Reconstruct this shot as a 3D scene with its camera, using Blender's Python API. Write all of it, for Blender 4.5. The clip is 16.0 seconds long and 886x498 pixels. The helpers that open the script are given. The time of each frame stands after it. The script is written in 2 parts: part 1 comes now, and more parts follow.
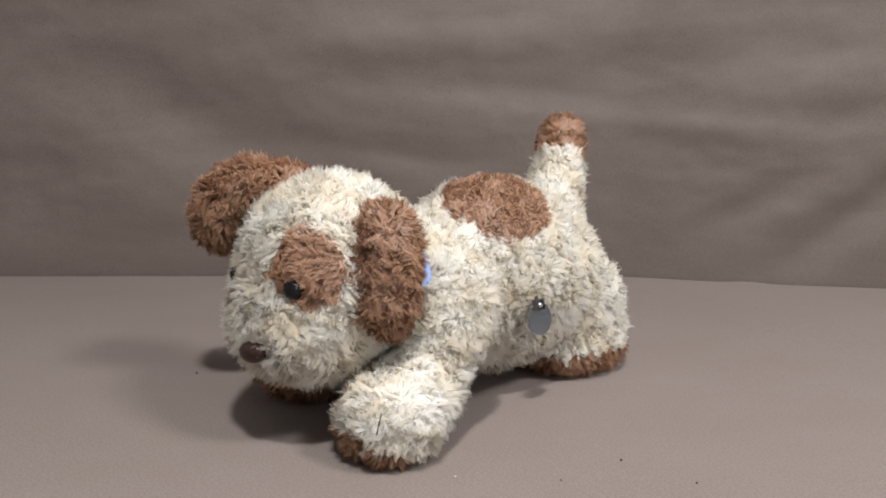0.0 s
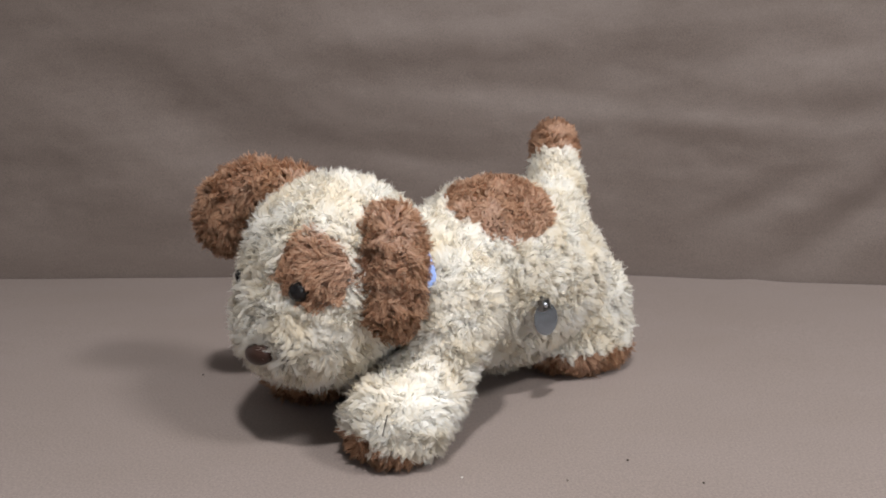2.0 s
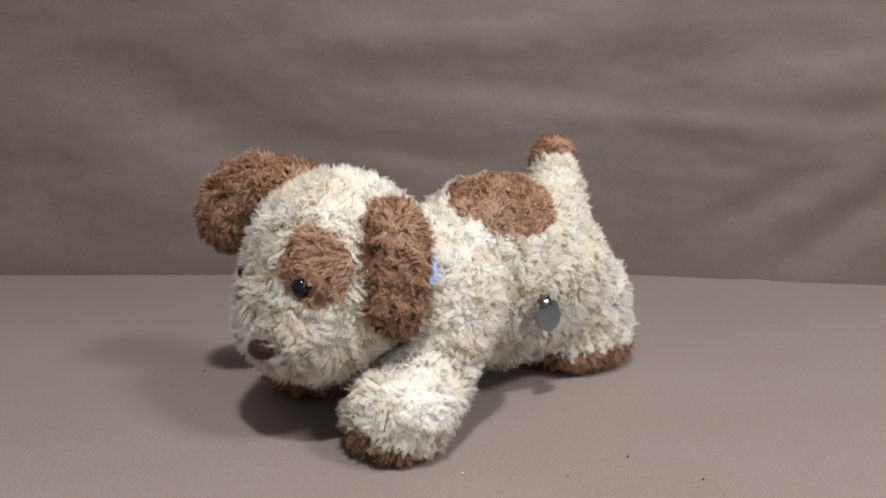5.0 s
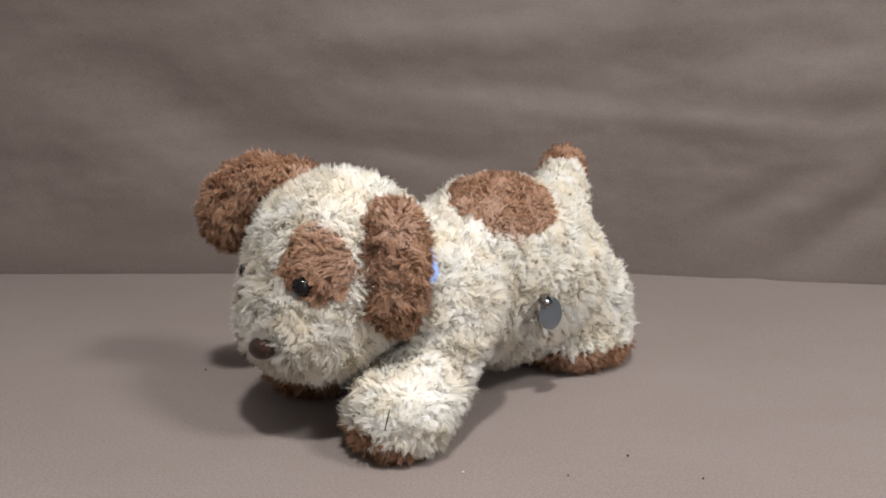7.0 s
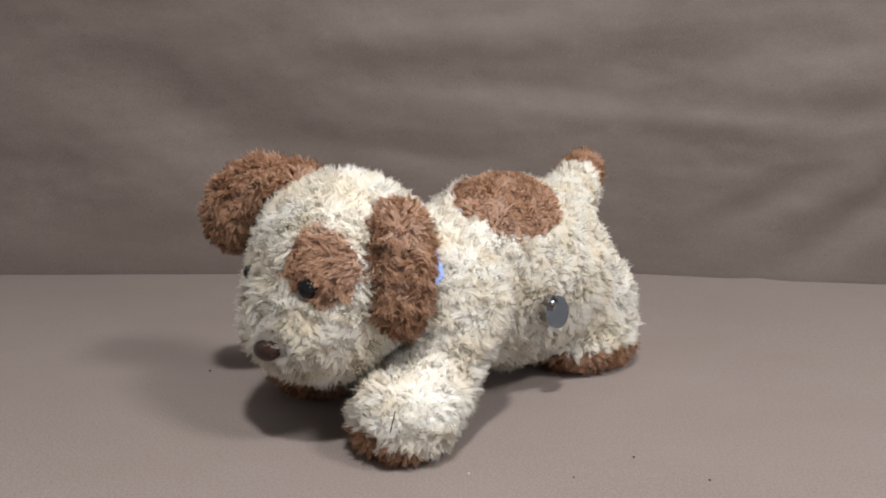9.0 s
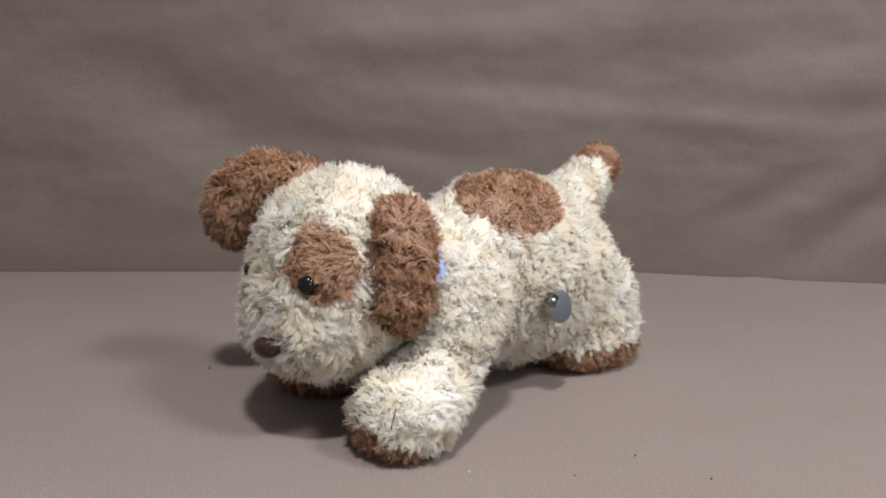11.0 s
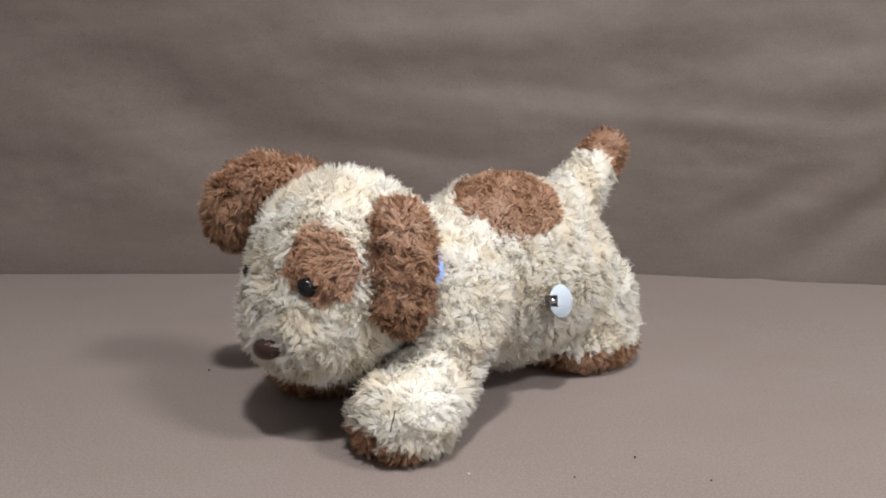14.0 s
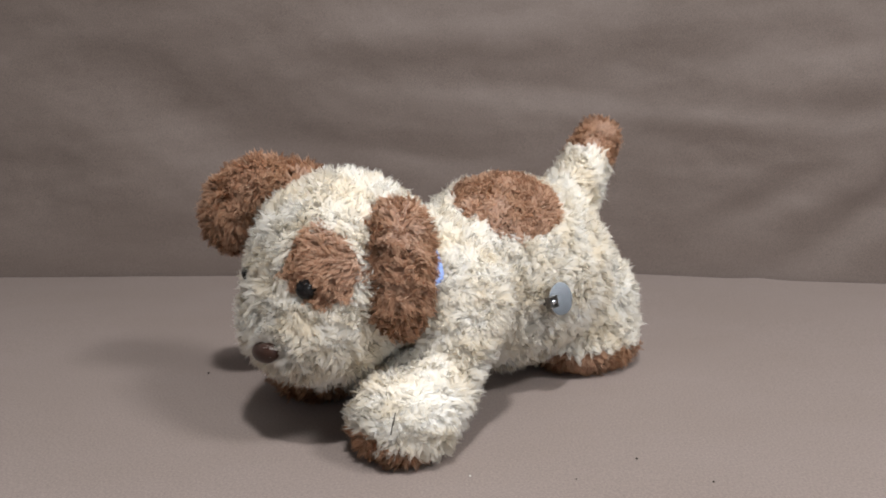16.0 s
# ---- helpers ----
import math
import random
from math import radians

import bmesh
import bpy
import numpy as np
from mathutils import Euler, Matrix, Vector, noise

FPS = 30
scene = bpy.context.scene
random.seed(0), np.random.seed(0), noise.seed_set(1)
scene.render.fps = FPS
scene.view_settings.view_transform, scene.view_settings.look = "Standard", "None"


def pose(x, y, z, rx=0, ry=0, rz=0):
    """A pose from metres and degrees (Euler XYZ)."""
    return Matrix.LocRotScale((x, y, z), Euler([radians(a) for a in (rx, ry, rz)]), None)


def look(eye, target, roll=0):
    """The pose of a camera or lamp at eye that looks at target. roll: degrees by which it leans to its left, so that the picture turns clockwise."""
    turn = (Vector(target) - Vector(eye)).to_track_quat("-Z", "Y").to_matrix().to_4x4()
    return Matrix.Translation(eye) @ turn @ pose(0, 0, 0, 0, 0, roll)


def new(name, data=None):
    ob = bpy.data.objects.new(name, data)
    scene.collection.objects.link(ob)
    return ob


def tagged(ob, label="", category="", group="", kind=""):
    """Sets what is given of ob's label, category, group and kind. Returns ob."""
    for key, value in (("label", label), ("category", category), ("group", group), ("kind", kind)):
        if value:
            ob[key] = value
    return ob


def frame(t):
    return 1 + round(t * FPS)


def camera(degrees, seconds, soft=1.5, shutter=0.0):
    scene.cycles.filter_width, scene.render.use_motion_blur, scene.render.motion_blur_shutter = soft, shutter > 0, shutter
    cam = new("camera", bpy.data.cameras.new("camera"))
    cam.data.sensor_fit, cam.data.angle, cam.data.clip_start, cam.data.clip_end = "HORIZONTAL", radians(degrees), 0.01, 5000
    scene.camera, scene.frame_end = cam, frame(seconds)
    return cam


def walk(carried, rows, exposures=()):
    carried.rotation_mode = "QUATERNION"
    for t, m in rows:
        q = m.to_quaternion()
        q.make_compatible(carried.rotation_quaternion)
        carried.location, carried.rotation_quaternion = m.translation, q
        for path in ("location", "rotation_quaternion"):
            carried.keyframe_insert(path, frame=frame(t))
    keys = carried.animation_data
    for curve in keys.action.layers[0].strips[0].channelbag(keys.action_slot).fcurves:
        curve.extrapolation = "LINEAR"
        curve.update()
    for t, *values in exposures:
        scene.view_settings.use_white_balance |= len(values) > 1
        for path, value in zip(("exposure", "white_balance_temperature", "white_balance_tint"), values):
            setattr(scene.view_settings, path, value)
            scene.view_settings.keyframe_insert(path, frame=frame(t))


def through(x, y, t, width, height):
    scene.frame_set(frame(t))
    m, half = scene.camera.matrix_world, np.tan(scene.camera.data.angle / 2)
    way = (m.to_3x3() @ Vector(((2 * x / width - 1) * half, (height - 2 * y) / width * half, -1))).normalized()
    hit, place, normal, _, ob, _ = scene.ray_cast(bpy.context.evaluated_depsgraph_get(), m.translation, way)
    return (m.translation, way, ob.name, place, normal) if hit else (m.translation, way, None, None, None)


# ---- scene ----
# the camera: a phone held almost still, with a slight drift
cam = camera(60, 16.0, soft=1.9)
PATH = [
    (0, -0.0000, 0.0000, 0.2350, 79.000, -0.000, 0.000),
    (0.5, -0.0001, -0.0003, 0.2351, 78.912, 0.048, -0.057),
    (1, -0.0002, -0.0005, 0.2357, 79.008, 0.168, -0.250),
    (1.5, 0.0003, 0.0009, 0.2368, 78.740, 0.339, -0.486),
    (2, 0.0003, 0.0004, 0.2366, 78.893, 0.399, -0.486),
    (2.5, 0.0001, -0.0007, 0.2372, 78.776, 0.359, -0.330),
    (3, -0.0001, -0.0022, 0.2360, 78.805, 0.376, -0.244),
    (3.5, 0.0007, -0.0014, 0.2364, 78.733, 0.430, -0.137),
    (4, -0.0004, -0.0017, 0.2349, 78.854, 0.344, -0.190),
    (6.5, -0.0014, -0.0032, 0.2355, 78.887, 0.428, -0.242),
    (7, -0.0014, -0.0033, 0.2356, 78.795, 0.397, -0.175),
    (7.5, -0.0019, -0.0036, 0.2347, 78.779, 0.458, -0.160),
    (8, -0.0029, -0.0040, 0.2361, 78.710, 0.443, -0.120),
    (8.5, -0.0032, -0.0019, 0.2358, 78.692, 0.549, -0.268),
    (9, -0.0037, -0.0019, 0.2366, 78.746, 0.528, -0.271),
    (11.5, -0.0048, 0.0002, 0.2346, 78.653, 0.496, -0.092),
    (12, -0.0041, 0.0002, 0.2344, 78.708, 0.592, -0.208),
    (12.5, -0.0041, 0.0023, 0.2361, 78.581, 0.557, -0.278),
    (13, -0.0044, 0.0012, 0.2354, 78.693, 0.551, -0.267),
    (13.5, -0.0041, 0.0018, 0.2337, 78.746, 0.543, -0.262),
    (14, -0.0041, 0.0004, 0.2345, 78.825, 0.523, -0.177),
    (14.5, -0.0032, 0.0024, 0.2334, 78.629, 0.528, -0.251),
    (15, -0.0041, 0.0030, 0.2327, 78.680, 0.517, -0.313),
    (15.5, -0.0036, 0.0031, 0.2335, 78.655, 0.504, -0.363),
    (16, -0.0042, 0.0029, 0.2346, 78.864, 0.485, -0.474),
]
walk(cam, [(t, pose(x, y, z, rx, 0, rz) @ pose(0, 0, 0, 0, 0, roll)) for t, x, y, z, rx, rz, roll in PATH],
     exposures=[(0, 0.04), (1.5, 0.04), (2.5, -0.02), (4.0, -0.02), (6.3, 0.04), (16, 0.04)])

# ---- light ----
world = bpy.data.worlds.new("room_air")
scene.world = world
world.use_nodes = True
world.node_tree.nodes["Background"].inputs[0].default_value = (0.8, 0.85, 1.0, 1)
world.node_tree.nodes["Background"].inputs[1].default_value = 0.02


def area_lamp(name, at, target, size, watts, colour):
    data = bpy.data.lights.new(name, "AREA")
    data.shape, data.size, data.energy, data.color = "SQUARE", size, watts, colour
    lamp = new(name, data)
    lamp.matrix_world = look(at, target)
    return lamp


area_lamp("ceiling_lamp_key", (0.03, -0.22, 1.66), (0.03, -0.21, 0), 0.12, 30, (0.985, 0.985, 1.0))
area_lamp("ceiling_lamp_side", (1.15, -0.30, 1.66), (0.60, 0.20, 0), 0.40, 40, (0.98, 0.98, 1.0))
# Soft fill, added unseen behind the camera to brighten the flank and fur.
area_lamp("fill_lamp_front", (1.40, -1.78, 0.95), (0.10, 0.6, 0.10), 1.1, 26, (0.90, 0.95, 1.0))
area_lamp("window_daylight_side", (2.385, 0.55, 0.70), (0, 0.55, 0.70), 0.8, 4, (0.86, 0.93, 1.0))


# ---- materials ----
def material(name):
    m = bpy.data.materials.new(name)
    m.use_nodes = True
    return m, m.node_tree.nodes, m.node_tree.links, m.node_tree.nodes["Principled BSDF"]


def ramp(nodes, stops):
    r = nodes.new("ShaderNodeValToRGB")
    while len(r.color_ramp.elements) < len(stops):
        r.color_ramp.elements.new(0.5)
    for e, (p, c) in zip(r.color_ramp.elements, stops):
        e.position, e.color = p, (*c, 1)
    return r


def fur_material(name, dark, mid, light, through=0.25, gloss=0.42, sheer=0.0):
    """Wool; sheer: how much light slips between the fibres that one blade stands for."""
    m, nodes, links, bsdf = material(name)
    geo = nodes.new("ShaderNodeNewGeometry")
    r = ramp(nodes, [(0.0, dark), (0.45, mid), (1.0, light)])
    links.new(geo.outputs["Random Per Island"], r.inputs[0])
    tex = nodes.new("ShaderNodeTexCoord")
    big = nodes.new("ShaderNodeTexNoise")
    big.inputs["Scale"].default_value, big.inputs["Detail"].default_value = 38, 3
    links.new(tex.outputs["Object"], big.inputs["Vector"])
    tone = ramp(nodes, [(0.32, (0.95, 0.90, 0.81)), (0.60, (1, 1, 1))])
    links.new(big.outputs["Fac"], tone.inputs[0])
    mix = nodes.new("ShaderNodeMixRGB")
    mix.blend_type, mix.inputs[0].default_value = "MULTIPLY", 1
    links.new(r.outputs[0], mix.inputs[1])
    links.new(tone.outputs[0], mix.inputs[2])
    links.new(mix.outputs[0], bsdf.inputs["Base Color"])
    bsdf.inputs["Roughness"].default_value = gloss
    bsdf.inputs["Specular IOR Level"].default_value = 0.6
    bsdf.inputs["Sheen Weight"].default_value, bsdf.inputs["Sheen Roughness"].default_value = 0.35, 0.45
    links.new(mix.outputs[0], bsdf.inputs["Sheen Tint"])
    tr = nodes.new("ShaderNodeBsdfTranslucent")
    links.new(mix.outputs[0], tr.inputs["Color"])
    both = nodes.new("ShaderNodeMixShader")
    both.inputs[0].default_value = through
    links.new(bsdf.outputs[0], both.inputs[1])
    links.new(tr.outputs[0], both.inputs[2])
    last = both
    if sheer:
        last = nodes.new("ShaderNodeMixShader")
        last.inputs[0].default_value = sheer
        links.new(both.outputs[0], last.inputs[1])
        links.new(nodes.new("ShaderNodeBsdfTransparent").outputs[0], last.inputs[2])
    links.new(last.outputs[0], nodes["Material Output"].inputs["Surface"])
    return m


def paper_material(name, base, warm):
    m, nodes, links, bsdf = material(name)
    tex = nodes.new("ShaderNodeTexCoord")
    fine = nodes.new("ShaderNodeTexNoise")
    fine.inputs["Scale"].default_value, fine.inputs["Detail"].default_value = 620, 3
    blot = nodes.new("ShaderNodeTexNoise")
    blot.inputs["Scale"].default_value, blot.inputs["Detail"].default_value, blot.inputs["Roughness"].default_value = 9, 8, 0.68
    fleck = nodes.new("ShaderNodeTexNoise")
    fleck.inputs["Scale"].default_value, fleck.inputs["Detail"].default_value = 260, 1
    stretch = nodes.new("ShaderNodeMapping")
    stretch.inputs["Scale"].default_value = (0.6, 1.0, 2.0)
    links.new(tex.outputs["Object"], stretch.inputs["Vector"])
    links.new(tex.outputs["Object"], fine.inputs["Vector"])
    links.new(stretch.outputs[0], blot.inputs["Vector"])
    links.new(tex.outputs["Object"], fleck.inputs["Vector"])
    lo = tuple(c * 0.84 for c in base)
    hi = tuple(min(1, c * 1.16) for c in base)
    grain = ramp(nodes, [(0.3, lo), (0.7, hi)])
    links.new(fine.outputs["Fac"], grain.inputs[0])
    tone = ramp(nodes, [(0.3, warm), (0.7, (1, 1, 1))])
    links.new(blot.outputs["Fac"], tone.inputs[0])
    mix = nodes.new("ShaderNodeMixRGB")
    mix.blend_type, mix.inputs[0].default_value = "MULTIPLY", 1
    links.new(grain.outputs[0], mix.inputs[1])
    links.new(tone.outputs[0], mix.inputs[2])
    spots = ramp(nodes, [(0.75, (1, 1, 1)), (0.85, (0.72, 0.66, 0.6))])
    links.new(fleck.outputs["Fac"], spots.inputs[0])
    mix2 = nodes.new("ShaderNodeMixRGB")
    mix2.blend_type, mix2.inputs[0].default_value = "MULTIPLY", 1
    links.new(mix.outputs[0], mix2.inputs[1])
    links.new(spots.outputs[0], mix2.inputs[2])
    links.new(mix2.outputs[0], bsdf.inputs["Base Color"])
    bsdf.inputs["Roughness"].default_value = 0.62
    bsdf.inputs["Specular IOR Level"].default_value = 0.35
    bump = nodes.new("ShaderNodeBump")
    bump.inputs["Strength"].default_value, bump.inputs["Distance"].default_value = 0.07, 0.0004
    links.new(fine.outputs["Fac"], bump.inputs["Height"])
    links.new(bump.outputs[0], bsdf.inputs["Normal"])
    return m


def plain_material(name, colour, rough, metal=0.0, scale=60.0, vary=0.12):
    m, nodes, links, bsdf = material(name)
    tex = nodes.new("ShaderNodeTexCoord")
    n = nodes.new("ShaderNodeTexNoise")
    n.inputs["Scale"].default_value, n.inputs["Detail"].default_value = scale, 4
    links.new(tex.outputs["Object"], n.inputs["Vector"])
    r = ramp(nodes, [(0.3, tuple(c * (1 - vary) for c in colour)), (0.7, tuple(min(1, c * (1 + vary)) for c in colour))])
    links.new(n.outputs["Fac"], r.inputs[0])
    links.new(r.outputs[0], bsdf.inputs["Base Color"])
    bsdf.inputs["Roughness"].default_value, bsdf.inputs["Metallic"].default_value = rough, metal
    return m


CREAM_TONES = (0.935, 0.865, 0.74), (0.98, 0.950, 0.885), (0.992, 0.985, 0.96)
BROWN_TONES = (0.32, 0.17, 0.10), (0.51, 0.295, 0.185), (0.68, 0.46, 0.32)
CREAM = fur_material("cream_plush", *CREAM_TONES, through=0.42, sheer=0.40)
CREAM_CLOTH = fur_material("cream_backing_cloth", *CREAM_TONES, through=0.2)
BROWN = fur_material("brown_plush", *BROWN_TONES, through=0.36, sheer=0.28)
BROWN_CLOTH = fur_material("brown_backing_cloth", *BROWN_TONES, through=0.2)
CLOTH = {CREAM: CREAM_CLOTH, BROWN: BROWN_CLOTH}
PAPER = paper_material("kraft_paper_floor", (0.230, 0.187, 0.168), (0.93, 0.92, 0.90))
# Same kraft paper as the sheet, its colour darkened for the backdrop's shade.
PAPER_WALL_SHADED = paper_material("kraft_paper_wall_shaded", (0.160, 0.125, 0.108), (0.80, 0.78, 0.765))
WALL_PAINT = plain_material("white_wall_paint", (0.50, 0.50, 0.50), 0.9, 0, 3, 0.03)
DARK_PAINT = plain_material("dark_grey_wall_paint", (0.035, 0.037, 0.045), 0.9, 0, 3, 0.05)
FLOOR_VINYL = plain_material("grey_floor_vinyl", (0.05, 0.048, 0.046), 0.95, 0, 20, 0.08)
BLACK_PLASTIC = plain_material("black_plastic", (0.008, 0.007, 0.007), 0.08)
NOSE_PLASTIC = plain_material("dark_brown_plastic", (0.035, 0.017, 0.012), 0.3)
for glossy in (BLACK_PLASTIC, NOSE_PLASTIC):
    glossy.node_tree.nodes["Principled BSDF"].inputs["Specular IOR Level"].default_value = 0.25
THREAD = plain_material("dark_thread", (0.025, 0.018, 0.012), 0.8, 0, 900)
RIBBON = plain_material("blue_satin", (0.30, 0.42, 0.80), 0.35, 0, 700)
DARK_STEEL = plain_material("darkened_steel", (0.22, 0.205, 0.19), 0.34, 1.0, 500, 0.25)
STEEL = plain_material("worn_steel", (0.62, 0.63, 0.66), 0.26, 1.0, 500, 0.18)
DISC_STEEL = plain_material("polished_disc_steel", (0.74, 0.76, 0.80), 0.2, 1.0, 160, 0.05)


# ---- mesh helpers ----
def tri_mesh(name, verts, tris, mat, smooth=True):
    me = bpy.data.meshes.new(name)
    verts, tris = np.asarray(verts, dtype=np.float32), np.asarray(tris, dtype=np.int32)
    me.vertices.add(len(verts))
    me.vertices.foreach_set("co", verts.ravel())
    me.loops.add(len(tris) * 3)
    me.loops.foreach_set("vertex_index", tris.ravel())
    me.polygons.add(len(tris))
    me.polygons.foreach_set("loop_start", np.arange(0, len(tris) * 3, 3, dtype=np.int32))
    me.update(calc_edges=True)
    me.polygons.foreach_set("use_smooth", np.full(len(tris), smooth))
    me.materials.append(mat)
    return me


def mesh_part(name, verts, tris, mat, parent=None, label="", smooth=True, normals=None):
    ob = new(name, tri_mesh(name, verts, tris, mat, smooth))
    if normals is not None:
        ob.data.normals_split_custom_set_from_vertices(normals)
    if parent:
        ob.parent = parent
    return tagged(ob, label)


def part(name, bm, mat, parent=None, label="", smooth=True):
    me = bpy.data.meshes.new(name)
    for f in bm.faces:
        f.smooth = smooth
    bm.to_mesh(me)
    bm.free()
    me.materials.append(mat)
    ob = new(name, me)
    if parent:
        ob.parent = parent
    return tagged(ob, label)


def box(bm, lo, hi, bevel=0.0):
    made = bmesh.ops.create_cube(bm, size=1)["verts"]
    bmesh.ops.scale(bm, vec=[b - a for a, b in zip(lo, hi)], verts=made)
    bmesh.ops.translate(bm, vec=[(a + b) / 2 for a, b in zip(lo, hi)], verts=made)
    if bevel:
        edges = list({e for v in made for e in v.link_edges})
        bmesh.ops.bevel(bm, geom=edges, offset=bevel, segments=2, affect="EDGES", profile=0.5)


def grid_mesh(fn, us, vs):
    """A sheet: fn gives the point of each (u, v)."""
    verts = [fn(u, v) for v in vs for u in us]
    n, tris = len(us), []
    for j in range(len(vs) - 1):
        for i in range(n - 1):
            a = j * n + i
            tris += [(a, a + 1, a + n + 1), (a, a + n + 1, a + n)]
    return np.array(verts), np.array(tris)


# ---- the room and the paper ----
def room():
    x0, x1, y0, y1, top = -1.7, 2.4, -1.8, 1.6, 1.70
    for name, lo, hi, mat in (
        ("floor", (x0, y0, -0.12), (x1, y1, -0.004), FLOOR_VINYL),
        ("ceiling", (x0, y0, top), (x1, y1, top + 0.1), WALL_PAINT),
        ("wall_north", (x0 - 0.1, y1, -0.12), (x1 + 0.1, y1 + 0.1, top + 0.1), WALL_PAINT),
        ("wall_south", (x0 - 0.1, y0 - 0.1, -0.12), (x1 + 0.1, y0, top + 0.1), WALL_PAINT),
        ("wall_west", (x0 - 0.1, y0, -0.12), (x0, y1, top + 0.1), WALL_PAINT),
        ("wall_east", (x1, y0, -0.12), (x1 + 0.1, y1, top + 0.1), DARK_PAINT),
    ):
        bm = bmesh.new()
        box(bm, lo, hi)
        tagged(part(name, bm, mat, smooth=False), "plain painted room surface" if name != "floor" else "plain grey room floor", "room", kind="structure")


def light_frames():
    """Plain frames round the side-wall daylight and the added fill behind the camera."""
    bm = bmesh.new()
    for lo, hi in (((2.33, 0.09, 0.24), (2.398, 0.15, 1.16)), ((2.33, 0.95, 0.24), (2.398, 1.01, 1.16)), ((2.335, 0.15, 0.24), (2.398, 0.95, 0.30)), ((2.335, 0.15, 1.10), (2.398, 0.95, 1.16))):
        box(bm, lo, hi, 0.004)
    tagged(part("window_1", bm, WALL_PAINT, smooth=False), "white painted window frame in the side wall", "window", kind="structure")
    # Frame for the added fill lamp; no window is known there.
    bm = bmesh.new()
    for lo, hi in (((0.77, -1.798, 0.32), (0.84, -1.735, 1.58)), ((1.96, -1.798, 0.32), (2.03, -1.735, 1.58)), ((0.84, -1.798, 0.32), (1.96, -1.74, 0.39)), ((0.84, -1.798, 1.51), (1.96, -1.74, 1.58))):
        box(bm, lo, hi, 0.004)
    tagged(part("fill_lamp_frame", bm, WALL_PAINT, smooth=False), "white painted frame round the added fill lamp behind the camera", "window", kind="structure")


def back_edge(x):
    """How far back the lying sheet reaches: straight, then nearer where the paper bulges."""
    def soft(a):
        return 0.012 * math.log(1 + math.exp(min(60, a / 0.012)))
    return 1.013 - 0.25 * soft(x - 0.235) + 0.08 * soft(x - 0.39)


def lying_sheet():
    def point(u, v):
        x = u
        back = back_edge(x)
        y = -0.75 + (back + 0.75) * v
        n = noise.fractal(Vector((x * 4, y * 4, 3.1)), 1.0, 2.0, 3)
        near = math.exp(-((1 - v) / 0.02) ** 2)
        z = 0.0009 * n * min(1, abs(y - 0.55) * 4 + max(0, abs(x) - 0.2) * 4)
        z += 0.0022 * math.exp(-((x - 0.395) / 0.022) ** 2) * near + 0.0004 * near
        return (x, y, z)
    us = [-0.66 + 1.32 * i / 210 for i in range(211)]
    vs = [i / 150 for i in range(151)]
    verts, tris = grid_mesh(point, us, vs)
    ob = mesh_part("kraft_paper_sheet", verts, tris, PAPER)
    return tagged(ob, "brown kraft paper sheet lying flat under the plush dog", "paper", kind="structure")


CREASES = [  # x, z of the middle, half length, half width, lean in degrees, depth
    (-0.33, 0.215, 0.19, 0.050, -22, 0.016), (0.515, 0.078, 0.15, 0.030, 42, 0.016), (0.41, 0.105, 0.07, 0.022, 30, 0.007),
    (0.08, 0.245, 0.16, 0.020, -4, 0.006), (-0.07, 0.165, 0.09, 0.018, -8, 0.005), (0.27, 0.28, 0.20, 0.022, 3, 0.004),
    (-0.56, 0.10, 0.12, 0.035, 58, 0.008), (0.33, 0.20, 0.12, 0.016, -6, -0.004), (0.0, 0.31, 0.25, 0.022, 2, -0.004),
    (-0.12, 0.085, 0.12, 0.028, 12, -0.004), (0.52, 0.215, 0.12, 0.022, 14, 0.005),
]


def backdrop():
    def point(u, v):
        x, z = u, v
        y = back_edge(x) + 0.006 + 0.03 * z
        d = 0.006 * noise.fractal(Vector((x * 2.2, z * 5.0, 7.7)), 1.0, 2.0, 3)
        d += 0.0022 * noise.fractal(Vector((x * 8, z * 14, 1.3)), 0.8, 2.0, 5)
        for cx, cz, hl, hw, lean, depth in CREASES:
            c, s = math.cos(radians(lean)), math.sin(radians(lean))
            a, b = (x - cx) * c + (z - cz) * s, -(x - cx) * s + (z - cz) * c
            d += 0.85 * depth * math.exp(-(a / hl) ** 2 - (b / hw) ** 2)
        return (x, y + d * min(1.0, 0.15 + z * 9), z)
    us = [-0.75 + 1.5 * i / 260 for i in range(261)]
    vs = [-0.002 + 0.78 * i / 130 for i in range(131)]
    verts, tris = grid_mesh(point, us, vs)
    ob = mesh_part("kraft_paper_backdrop", verts, tris, PAPER_WALL_SHADED)
    return tagged(ob, "creased brown kraft paper hanging as a backdrop", "paper", kind="structure")


# ---- the plush dog: soft forms and pile ----
SOFT = 2.6  # how far the shading of a tuft follows the pile
UNDERCOAT = 0.0045  # thickness of the dense wool below the tufts

def dist(p, balls):
    """Signed distance, roughly, to a soft union of ellipsoids (centre, radii); many in a row blend less."""
    k, total = (0.010 if len(balls) < 4 else 0.004), 0
    for c, r in balls:
        r = np.array(r)
        q = np.linalg.norm((p - np.array(c)) / r, axis=-1)
        total = total + np.exp(-np.clip((q - 1) * r.min() / k, -30, 30))
    return -k * np.log(total)


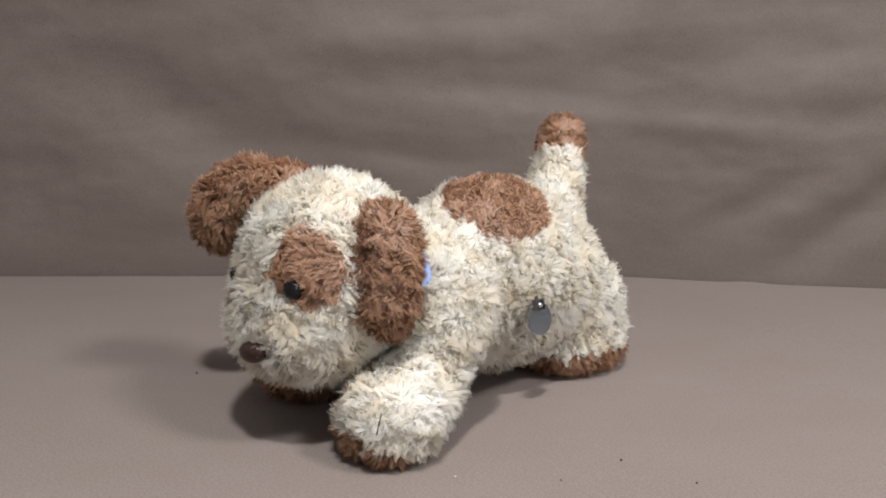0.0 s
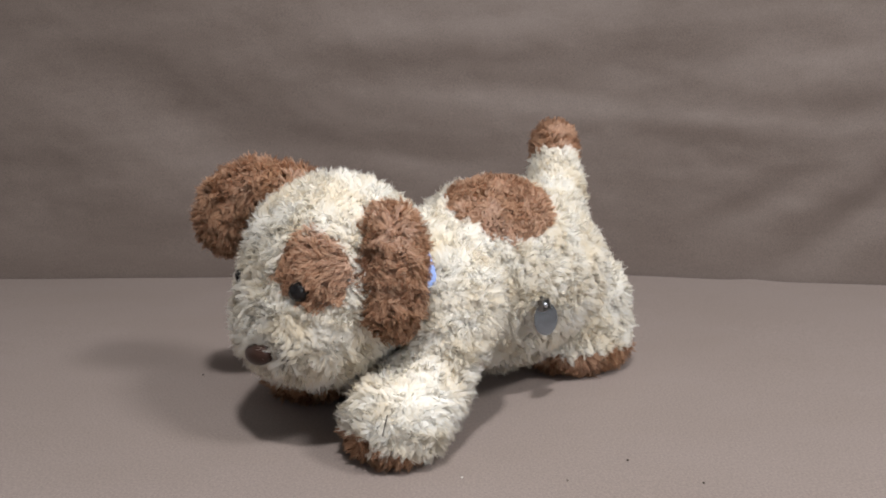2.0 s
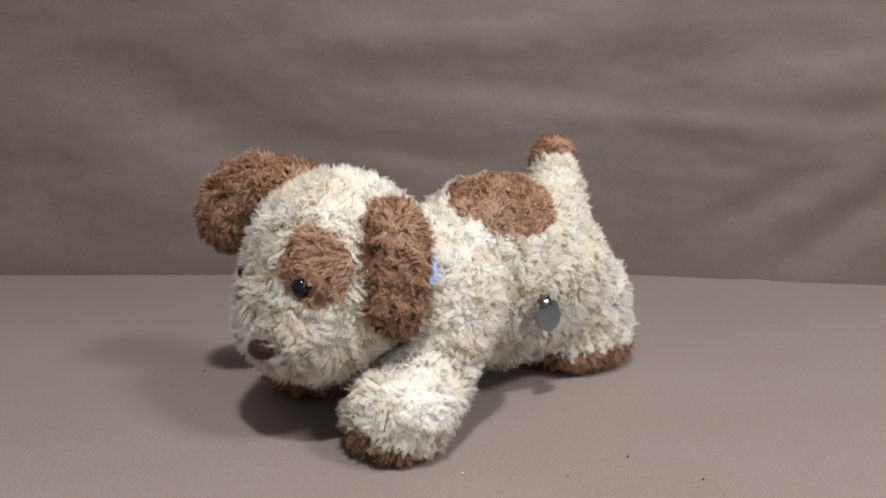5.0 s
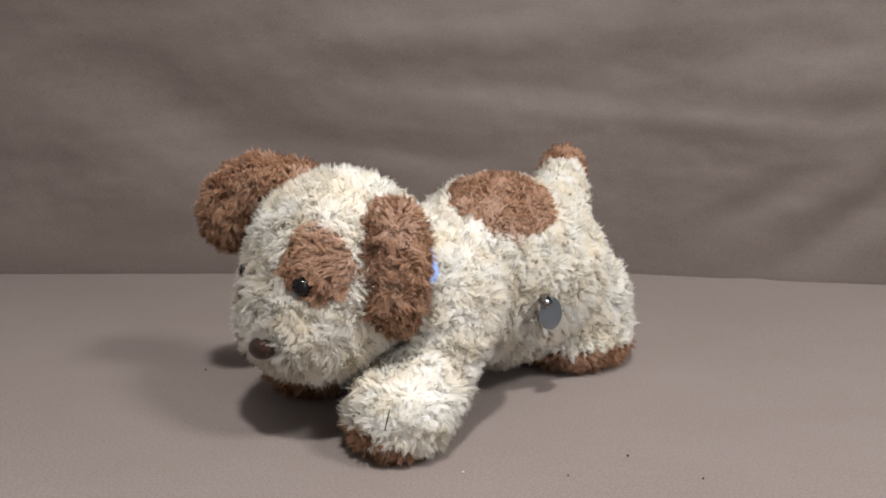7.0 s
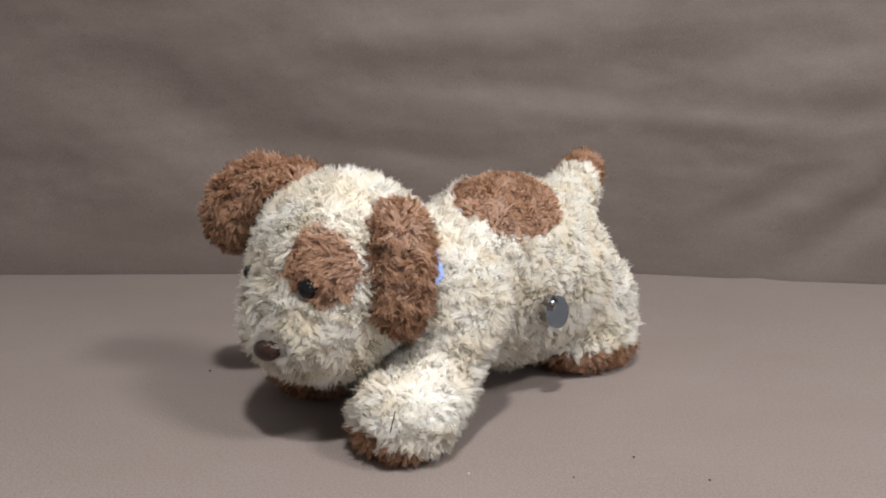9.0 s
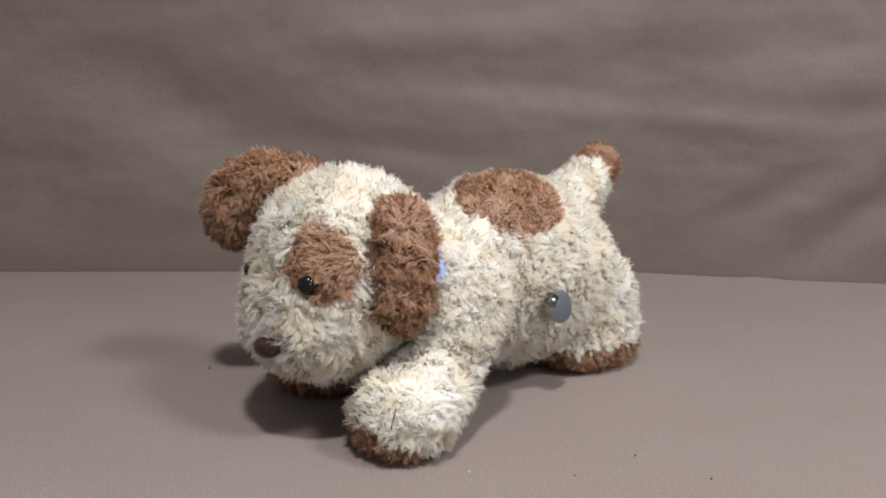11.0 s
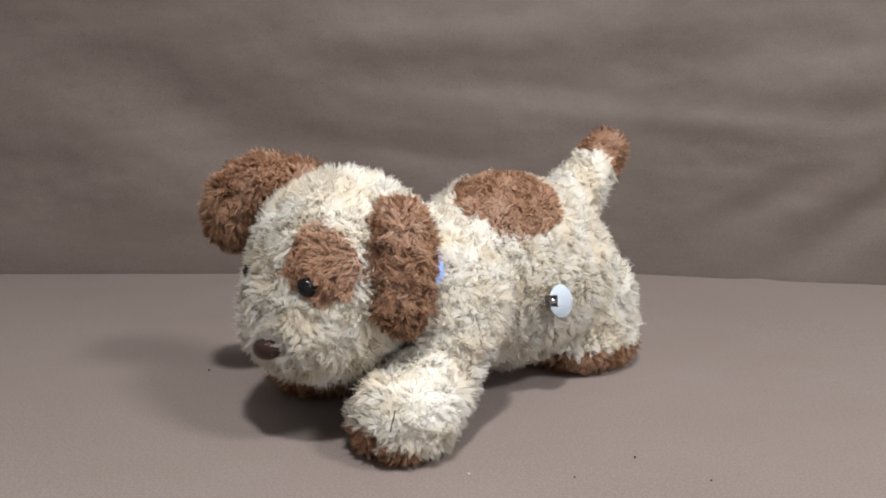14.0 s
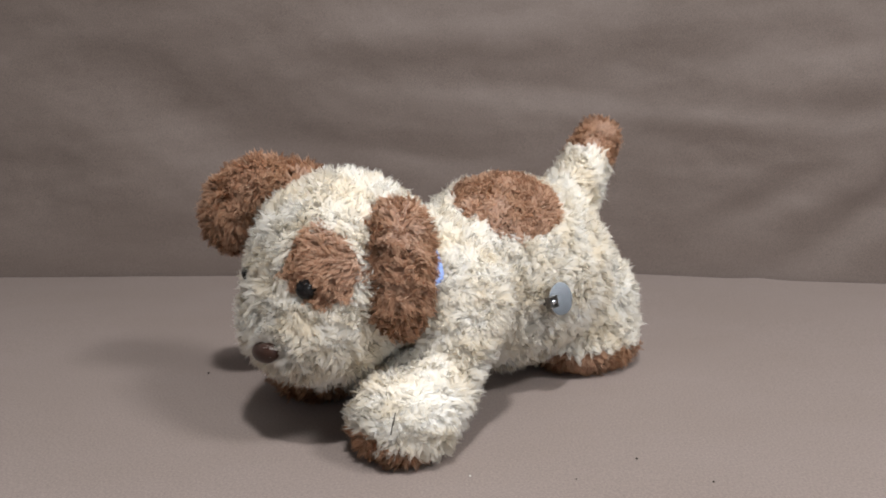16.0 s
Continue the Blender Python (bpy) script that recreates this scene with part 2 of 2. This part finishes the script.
def blob(centre, balls, nu=96, nv=64, reach=0.2, pole=(0, 0, 1)):
    """The outer skin of a soft union, seen from its middle."""
    pole = Vector(pole).normalized()
    turn = np.array(pole.to_track_quat("Z", "Y").to_matrix())
    th = (np.arange(nv) + 0.5) / nv * np.pi
    ph = np.arange(nu) / nu * 2 * np.pi
    T, P = np.meshgrid(th, ph, indexing="ij")
    d = np.stack([np.sin(T) * np.cos(P), np.sin(T) * np.sin(P), np.cos(T)], -1).reshape(-1, 3) @ turn.T
    c = np.array(centre)
    steps = np.linspace(reach, 0.0, 240)
    r = np.zeros(len(d))
    for s in steps:
        open_ = r == 0
        if not open_.any():
            break
        inside = dist(c + d[open_] * s, balls) < -0.001
        idx = np.where(open_)[0][inside]
        r[idx] = s + 1e-6
    lo, hi = r.copy(), r + reach / 239
    for _ in range(10):
        mid = (lo + hi) / 2
        ins = dist(c + d * mid[:, None], balls) < -0.001
        lo, hi = np.where(ins, mid, lo), np.where(ins, hi, mid)
    verts = c + d * lo[:, None]
    tris = []
    for j in range(nv - 1):
        for i in range(nu):
            a, b = j * nu + i, j * nu + (i + 1) % nu
            tris += [(a, a + nu, b + nu), (a, b + nu, b)]
    top, bottom = len(verts), len(verts) + 1
    verts = np.vstack([verts, verts[:nu].mean(0), verts[-nu:].mean(0)])
    for i in range(nu):
        tris += [(top, i, (i + 1) % nu), (bottom, (nv - 1) * nu + (i + 1) % nu, (nv - 1) * nu + i)]
    return verts, np.array(tris)


def unit(v):
    return v / np.maximum(np.linalg.norm(v, axis=-1, keepdims=True), 1e-9)


def vertex_normals(verts, tris):
    a, b, c = (verts[tris[:, i]] for i in range(3))
    fn = np.cross(b - a, c - a)
    vn = np.zeros_like(verts)
    for i in range(3):
        np.add.at(vn, tris[:, i], fn)
    return unit(vn)


def pile(rng, verts, tris, normals, length, dense, others=(), comb=(0, 0, -0.35), ruffle=0.85, width=0.00085, per=10, floor_z=None):
    """Tufts of tapered blades that stand on a skin."""
    a, b, c = (verts[tris[:, i]] for i in range(3))
    area = np.linalg.norm(np.cross(b - a, c - a), axis=1) / 2
    n = int(area.sum() * dense)
    pick = rng.choice(len(tris), n, p=area / area.sum())
    u, v = rng.random(n), rng.random(n)
    flip = u + v > 1
    u[flip], v[flip] = 1 - u[flip], 1 - v[flip]
    w = 1 - u - v
    t = tris[pick]
    p = verts[t[:, 0]] * w[:, None] + verts[t[:, 1]] * u[:, None] + verts[t[:, 2]] * v[:, None]
    nor = unit(normals[t[:, 0]] * w[:, None] + normals[t[:, 1]] * u[:, None] + normals[t[:, 2]] * v[:, None])
    keep = np.ones(n, bool)
    for balls in others:
        keep &= dist(p, balls) > -0.006
    if floor_z is not None:
        keep &= p[:, 2] > floor_z + 0.0005
    p, nor = p[keep], nor[keep]
    n = len(p)
    # locks lie together in whorls, with some that stray
    lean = np.array(comb) + rng.normal(0, ruffle * 0.22, (n, 3))
    for size in (0.013, 0.019, 0.027, 0.038):
        for axis in range(3):
            k = rng.normal(0, 1, 3)
            lean[:, axis] += ruffle * 0.5 * np.sin(p @ (k / np.linalg.norm(k)) * 2 * math.pi / size + rng.uniform(0, 6.3))
    lean -= nor * (lean * nor).sum(1, keepdims=True)
    way = unit(nor * 0.95 + lean)
    curl = rng.normal(0, 1, (n, 3))
    curl -= way * (curl * way).sum(1, keepdims=True)
    curl = unit(curl) * rng.uniform(0.0004, 0.0020, (n, 1))
    tall = length * 1.22 * rng.uniform(0.72, 1.22, n)
    tip = p + way * tall[:, None]
    # the blades of each lock: ribbons bent twice, wide apart at the root and gathered at the tip
    m = n * per
    nr = np.repeat(nor, per, 0)
    bend = np.repeat(curl, per, 0)
    root = np.repeat(p, per, 0) + rng.normal(0, 0.0013, (m, 3)) - nr * 0.0010
    end = np.repeat(tip, per, 0) + rng.normal(0, 0.0008, (m, 3))
    end += (root - end) * rng.uniform(0, 0.38, (m, 1))
    low = root * 0.62 + end * 0.38 + nr * 0.0012 + bend + rng.normal(0, 0.0005, (m, 3))
    high = root * 0.28 + end * 0.72 + nr * 0.0010 - bend * 0.4 + rng.normal(0, 0.0005, (m, 3))
    along = unit(end - root)
    out_way = unit(nr + rng.normal(0, 0.25, (m, 3)))
    side = unit(np.cross(along, out_way))
    face = np.cross(side, along)
    wd = width * rng.uniform(0.6, 1.35, (m, 1)) / 2
    out = np.stack([root - side * wd, root + side * wd, low + side * wd, low - side * wd, high + side * wd * 0.8, high - side * wd * 0.8, end], 1)
    if floor_z is not None:
        out[..., 2] = np.maximum(out[..., 2], floor_z + 0.0004)
    k = np.arange(m)[:, None] * 7
    faces = np.concatenate([k + f for f in ([0, 1, 2], [0, 2, 3], [3, 2, 4], [3, 4, 5], [5, 4, 6])], 0)
    turned = np.einsum("ij,ij->i", np.cross(out[:, 1] - out[:, 0], out[:, 2] - out[:, 0]), face) < 0
    if turned.mean() > 0.5:
        faces = faces[:, ::-1]
    # a ribbon stands for a bundle of fine fibres: its edges turn away, and it follows the pile
    base = nr * SOFT + face
    left, right = unit(base - side * 0.7), unit(base + side * 0.7)
    nn = np.stack([left, right, right, left, right, left, unit(base + along * 0.6)], 1)
    return out.reshape(-1, 3), faces, nn.reshape(-1, 3)


def plush(name, skin, mat, parent, rng, length=0.0088, dense=170000, mask=None, label="", origin=(0, 0, 0), floor=False, **kw):
    """One part of the toy: its fabric (where mask holds) with its pile."""
    verts, tris = skin
    normals = vertex_normals(verts, tris)
    verts = verts + normals * UNDERCOAT
    if floor:
        verts[:, 2] = np.maximum(verts[:, 2], 0.003)
    if mask is not None:
        tris = tris[mask(verts[tris].mean(1))]
    fv, ff, fn = pile(rng, verts, tris, normals, length, dense, floor_z=0.0 if floor else None, **kw)
    # a short, dense wool between the locks
    kw.pop("comb", None)
    uv, uf, un = pile(rng, verts, tris, normals, length * 0.55, dense * 0.5, floor_z=0.0 if floor else None, comb=(0, 0, 0), ruffle=1.0, width=0.0010, per=5, **kw)
    ff = np.vstack([ff, uf + len(fv)])
    fv, fn = np.vstack([fv, uv]), np.vstack([fn, un])
    alln = np.vstack([normals, fn])
    allv = np.vstack([verts, fv]) - np.array(origin)
    allt = np.vstack([tris, ff + len(verts)])
    if mask is not None:
        used, inv = np.unique(allt, return_inverse=True)
        allv, alln, allt = allv[used], alln[used], inv.reshape(-1, 3)
    ob = mesh_part(name, allv, allt, mat, parent, label, normals=alln)
    ob.data.materials.append(CLOTH[mat])
    slot = np.zeros(len(allt), dtype=np.int32)
    slot[:len(tris)] = 1
    ob.data.polygons.foreach_set("material_index", slot)
    ob.location = origin
    return ob


def limb(points):
    """Ellipsoids in a row, from (centre, radii) knots with one between each pair."""
    out = []
    for (c0, r0), (c1, r1) in zip(points, points[1:]):
        for s in (0, 0.5):
            out.append((tuple(a + (b - a) * s for a, b in zip(c0, c1)), tuple(a + (b - a) * s for a, b in zip(r0, r1))))
    return out + [points[-1]]


def mirrored(balls):
    return [((c[0], -c[1], c[2]), r) for c, r in balls]


BODY = [((0.036, 0.0, 0.096), (0.048, 0.048, 0.047)), ((-0.047, 0.0, 0.094), (0.068, 0.056, 0.073)), ((-0.095, 0.0, 0.086), (0.055, 0.057, 0.057))]
HEAD = [((0.0963, -0.0084, 0.1173), (0.0578, 0.0599, 0.0589)), ((0.1252, -0.0084, 0.0804), (0.0364, 0.0449, 0.0305))]
LEG_FRONT = limb([((0.036, 0.050, 0.094), (0.027, 0.027, 0.032)), ((0.0605, 0.060, 0.049), (0.0165, 0.0165, 0.0185)), ((0.0965, 0.0615, 0.026), (0.029, 0.029, 0.0225))])
LEG_FRONT_FAR = limb([((0.045, -0.044, 0.10), (0.033, 0.033, 0.035)), ((0.068, -0.058, 0.058), (0.028, 0.028, 0.030)), ((0.086, -0.072, 0.029), (0.032, 0.031, 0.025))])
LEG_REAR = [((-0.1295, 0.0255, 0.060), (0.043, 0.027, 0.038)), ((-0.1325, 0.0255, 0.023), (0.039, 0.027, 0.018))]
EAR_LEFT = limb([((0.091, 0.0488, 0.1494), (0.0102, 0.0086, 0.0118)), ((0.0942, 0.0563, 0.1291), (0.0112, 0.0096, 0.0193)), ((0.0964, 0.0573, 0.1045), (0.0112, 0.0096, 0.0161))])
EAR_RIGHT = limb([((0.0931, -0.0704, 0.1665), (0.0139, 0.0128, 0.0107)), ((0.1123, -0.0982, 0.1697), (0.0171, 0.0171, 0.0128)), ((0.1284, -0.1164, 0.1462), (0.0171, 0.0193, 0.0225))])
PATCH_AT, PATCH_R = np.array((-0.036, 0.022, 0.161)), 0.0435
EYE_PATCH_AT, EYE_PATCH_R = np.array((0.1433, 0.0366, 0.1312)), 0.0251
TAIL_BASE = (-0.125, 0.0, 0.135)
TAIL = limb([((0, 0, 0.0), (0.020, 0.020, 0.02)), ((0, 0, 0.041), (0.0148, 0.0148, 0.02)), ((0, 0, 0.087), (0.0138, 0.0138, 0.0145))])
KEY_AT = (-0.031, 0.074, 0.0842)


def plush_dog():
    rng = np.random.default_rng(5)
    dog = new("plush_dog")
    tagged(dog, "cream shaggy plush dog with brown ears, patches and a wind-up key", "stuffed toy")
    dog.matrix_world = pose(0.0, 0.595, 0.0, 0, 0, 220)

    on_back = lambda p: np.linalg.norm((p - PATCH_AT), axis=1) < PATCH_R
    skin = blob((-0.02, 0, 0.10), BODY, 120, 90, pole=(1, 0, 0))
    body = plush("body", skin, CREAM, dog, rng, mask=lambda p: ~on_back(p), others=[HEAD, LEG_FRONT, LEG_FRONT_FAR])
    plush("back_patch", skin, BROWN, body, rng, length=0.0060, dense=230000, mask=on_back, label="short reddish brown plush patch on the back")

    on_eye = lambda p: np.linalg.norm((p - EYE_PATCH_AT), axis=1) < EYE_PATCH_R
    skin = blob((0.1016, -0.0084, 0.1066), HEAD, 120, 90, pole=(1, 0.2, 0))
    head = plush("head", skin, CREAM, dog, rng, length=0.0088, mask=lambda p: ~on_eye(p), others=[BODY], comb=(-0.2, 0, -0.3))
    plush("eye_patch", skin, BROWN, head, rng, length=0.009, dense=200000, mask=on_eye, label="brown plush patch round the eye")
    plush("ear", blob((0.0941, 0.0569, 0.128), EAR_LEFT, 64, 48, 0.12), BROWN, dog, rng, length=0.009, dense=200000, label="brown plush ear hanging down", others=[HEAD])
    plush("ear", blob((0.1123, -0.0982, 0.1633), EAR_RIGHT, 64, 48, 0.12), BROWN, dog, rng, length=0.009, dense=200000, label="brown plush ear standing out", others=[HEAD])

    legs = []
    for leg, kind, dense in ((LEG_FRONT, "front_leg", 200000), (LEG_FRONT_FAR, "front_leg", 90000), (LEG_REAR, "rear_leg", 200000), (mirrored(LEG_REAR), "rear_leg", 60000)):
        mid = tuple(np.mean([c for c, r in leg], axis=0))
        skin = blob(mid, leg, 80, 64, 0.16, pole=(0.4, 0.2, -1))
        skin[0][:, 2] = np.maximum(skin[0][:, 2], 0.003)
        front = kind == "front_leg"
        sole = (lambda p: p[:, 2] < 0.013 + 0.35 * (p[:, 0] - 0.100) - 0.08 * (p[:, 1] - 0.06)) if front else (lambda p: p[:, 2] < 0.024)
        limb_ob = plush(kind, skin, CREAM, dog, rng, mask=lambda p: ~sole(p), others=[BODY], floor=True, dense=dense, comb=(0, 0, -0.1))
        legs.append(limb_ob)
        plush("sole", skin, BROWN, limb_ob, rng, length=0.0095, mask=sole, floor=True, dense=dense, comb=(0, 0, -0.1), label="brown plush sole of the foot")

    # face
    def ball(name, at, radii, mat, parent, label):
        bm = bmesh.new()
        bmesh.ops.create_uvsphere(bm, u_segments=28, v_segments=18, radius=1)
        bmesh.ops.scale(bm, vec=radii, verts=bm.verts)
        ob = part(name, bm, mat, parent, label)
        ob.matrix_basis = at
        return ob
    ball("eye", pose(0.1503, 0.0318, 0.1168), (0.0071, 0.0071, 0.0071), BLACK_PLASTIC, head, "shiny black plastic eye")
    ball("eye", pose(0.1583, -0.0276, 0.1184), (0.0075, 0.0075, 0.0075), BLACK_PLASTIC, head, "shiny black plastic eye")
    ball("nose", pose(0.1677, 0.005, 0.0718, 12, 20, 10), (0.0068, 0.0131, 0.0075), NOSE_PLASTIC, head, "dark brown plastic nose")

    # collar
    bm = bmesh.new()
    ring, n = [], 64
    for i in range(n):
        a = 2 * math.pi * i / n
        y, z = 0.0610 * math.cos(a), 0.0475 * math.sin(a)
        row = []
        for dx, k in ((-0.005, 1.0), (0.005, 1.0), (0.005, 0.97), (-0.005, 0.97)):
            row.append(bm.verts.new((0.066 + dx + 0.02 * math.sin(a) * 0.3, y * k, 0.115 + z * k)))
        ring.append(row)
    for i in range(n):
        p, q = ring[i], ring[(i + 1) % n]
        for j in range(4):
            bm.faces.new((p[j], p[(j + 1) % 4], q[(j + 1) % 4], q[j]))
    bmesh.ops.recalc_face_normals(bm, faces=bm.faces)
    part("collar", bm, RIBBON, dog, "light blue ribbon collar", smooth=False)

    # tail, modelled along its own z
    skin = blob((0, 0, 0.035), TAIL, 56, 60, 0.12)
    at_tip = lambda p: p[:, 2] > 0.060
    tail = plush("tail", skin, CREAM, dog, rng, mask=lambda p: ~at_tip(p), comb=(0, 0, 0.1), length=0.0078)
    plush("tail_tip", skin, BROWN, tail, rng, mask=at_tip, comb=(0, 0, 0.1), length=0.0068, label="brown plush tail tip")
    tail.location = TAIL_BASE

    # key: stem and bracket, with a notched disc
    bm = bmesh.new()
    m = bmesh.ops.create_cone(bm, cap_ends=True, segments=20, radius1=0.0022, radius2=0.0022, depth=0.022)["verts"]
    bmesh.ops.translate(bm, vec=(0, 0, -0.009), verts=m)
    m = bmesh.ops.create_uvsphere(bm, u_segments=16, v_segments=12, radius=0.0026)["verts"]
    bmesh.ops.translate(bm, vec=(0.0006, 0, 0.0016), verts=m)
    key = part("wind_up_key", bm, STEEL, dog, "steel wind-up key stem with a rivet", smooth=True)
    bm = bmesh.new()
    for lo, hi in (((-0.0040, -0.0044, -0.0020), (0.0046, 0.0044, -0.0012)), ((-0.0040, -0.0044, -0.0016), (-0.0030, 0.0044, 0.0034)),
                   ((0.0036, -0.0044, -0.0016), (0.0046, 0.0044, 0.0034)), ((-0.0030, 0.0034, -0.0016), (0.0036, 0.0044, 0.0034)),
                   ((-0.0030, -0.0044, -0.0016), (0.0036, -0.0034, 0.0034)), ((-0.0062, -0.0010, -0.0018), (-0.0040, 0.0010, 0.0002))):
        box(bm, lo, hi, 0.0003)
    part("bracket", bm, DARK_STEEL, key, "small square darkened steel bracket", smooth=False)
    bm = bmesh.new()
    outline = []
    r, cx = 0.0125, 0.0112
    for i in range(72):
        a = math.pi + 0.26 + (2 * math.pi - 0.52) * i / 71
        outline.append((cx + r * math.cos(a), r * math.sin(a)))
    outline += [(0.0052, r * math.sin(math.pi - 0.26)), (0.0052, -r * math.sin(math.pi - 0.26))]
    top = [bm.verts.new((x, y, 0.0004)) for x, y in outline]
    low = [bm.verts.new((x, y, -0.0004)) for x, y in outline]
    bm.faces.new(top)
    bm.faces.new(low[::-1])
    for i in range(len(top)):
        j = (i + 1) % len(top)
        bm.faces.new((top[i], low[i], low[j], top[j]))
    bmesh.ops.recalc_face_normals(bm, faces=bm.faces)
    part("disc", bm, DISC_STEEL, key, "polished round steel grip", smooth=False)

    # stitches between the toes
    bm = bmesh.new()
    for i in range(2):
        m = bmesh.ops.create_cone(bm, cap_ends=True, segments=8, radius1=0.00036, radius2=0.00036, depth=0.008)["verts"]
        bmesh.ops.translate(bm, vec=(0, 0.0006 * i, 0.004 + 0.006 * i), verts=m)
    st = part("toe_stitch", bm, THREAD, legs[0], "dark stitch between the toes")
    st.matrix_basis = pose(0.128, 0.0885, 0.031, 0, -14, 0)
    return dog, tail, key


room()
light_frames()
lying_sheet()
backdrop()
dog, tail, key = plush_dog()
bm = bmesh.new()
bmesh.ops.create_icosphere(bm, subdivisions=2, radius=0.0011)
for v in bm.verts:
    v.co *= 0.7 + 0.6 * noise.noise(v.co * 1500)
    v.co.z *= 0.5
lint = part("lint_speck", bm, CREAM)
lint.location = (0.008, 0.449, 0.0012)
tagged(lint, "tiny white lint speck lying on the brown paper", "lint")


def grit(x, y, r):
    """A crumb of dark dust on the paper."""
    bm = bmesh.new()
    bmesh.ops.create_icosphere(bm, subdivisions=1, radius=r)
    for v in bm.verts:
        v.co *= 0.75 + 0.5 * noise.noise(v.co * 1900 + Vector((x * 90, y * 90, 0)))
    ob = part("dust_speck", bm, THREAD)
    ob.location = (x, y, r * 0.5 + 0.0006)
    tagged(ob, "tiny dark dust speck lying on the brown paper", "dust", "specks on the paper")


for x, y, r in ((0.118, 0.472, 0.0010), (0.074, 0.445, 0.0008), (0.158, 0.441, 0.0009), (-0.215, 0.637, 0.0011)):
    grit(x, y, r)


# ---- what moves: the tail sweeps round a cone, the key turns ----
KEY_TURN = [  # seconds, turn of the grip, tilt of its face
    (0, -88, 0.17), (2, -85, 0.17), (4, -78, 0.17), (6.5, -67, 0.175), (8, -60, 0.18), (9, -53, 0.19), (11.5, -32, 0.215),
    (12.5, -21, 0.225), (13.5, -12, 0.245), (14, -9, 0.265), (14.5, -5, 0.33), (15, -2, 0.32), (15.5, 1, 0.255), (16, 4, 0.225),
]
TAIL_AXIS = Vector((-0.73, -0.40, 0.56)).normalized()
TAIL_CONE = 15.0


def motions():
    rows = []
    # across: towards the right of the view; over: towards the viewer and up
    right = (Vector((-0.766, 0.643, 0.0)) - TAIL_AXIS * TAIL_AXIS.dot(Vector((-0.766, 0.643, 0.0)))).normalized()
    over = right.cross(TAIL_AXIS) if right.cross(TAIL_AXIS).z > 0 else TAIL_AXIS.cross(right)
    for i in range(33):
        t = i * 0.5
        a = radians(114 + 18.7 * t)
        c = math.tan(radians(TAIL_CONE))
        way = (TAIL_AXIS + right * math.cos(a) * c + over * math.sin(a) * c).normalized()
        rows.append((t, Matrix.Translation(TAIL_BASE) @ way.to_track_quat("Z", "Y").to_matrix().to_4x4()))
    walk(tail, rows)
    rows = []
    for t, turn, tilt in KEY_TURN:
        z = Vector((0, 1, tilt)).normalized()
        x = Vector((-math.cos(radians(turn)), 0, math.sin(radians(turn))))
        x = (x - z * x.dot(z)).normalized()
        y = z.cross(x)
        m = Matrix((x, y, z)).transposed().to_4x4()
        rows.append((t, Matrix.Translation(KEY_AT) @ m))
    walk(key, rows)


motions()
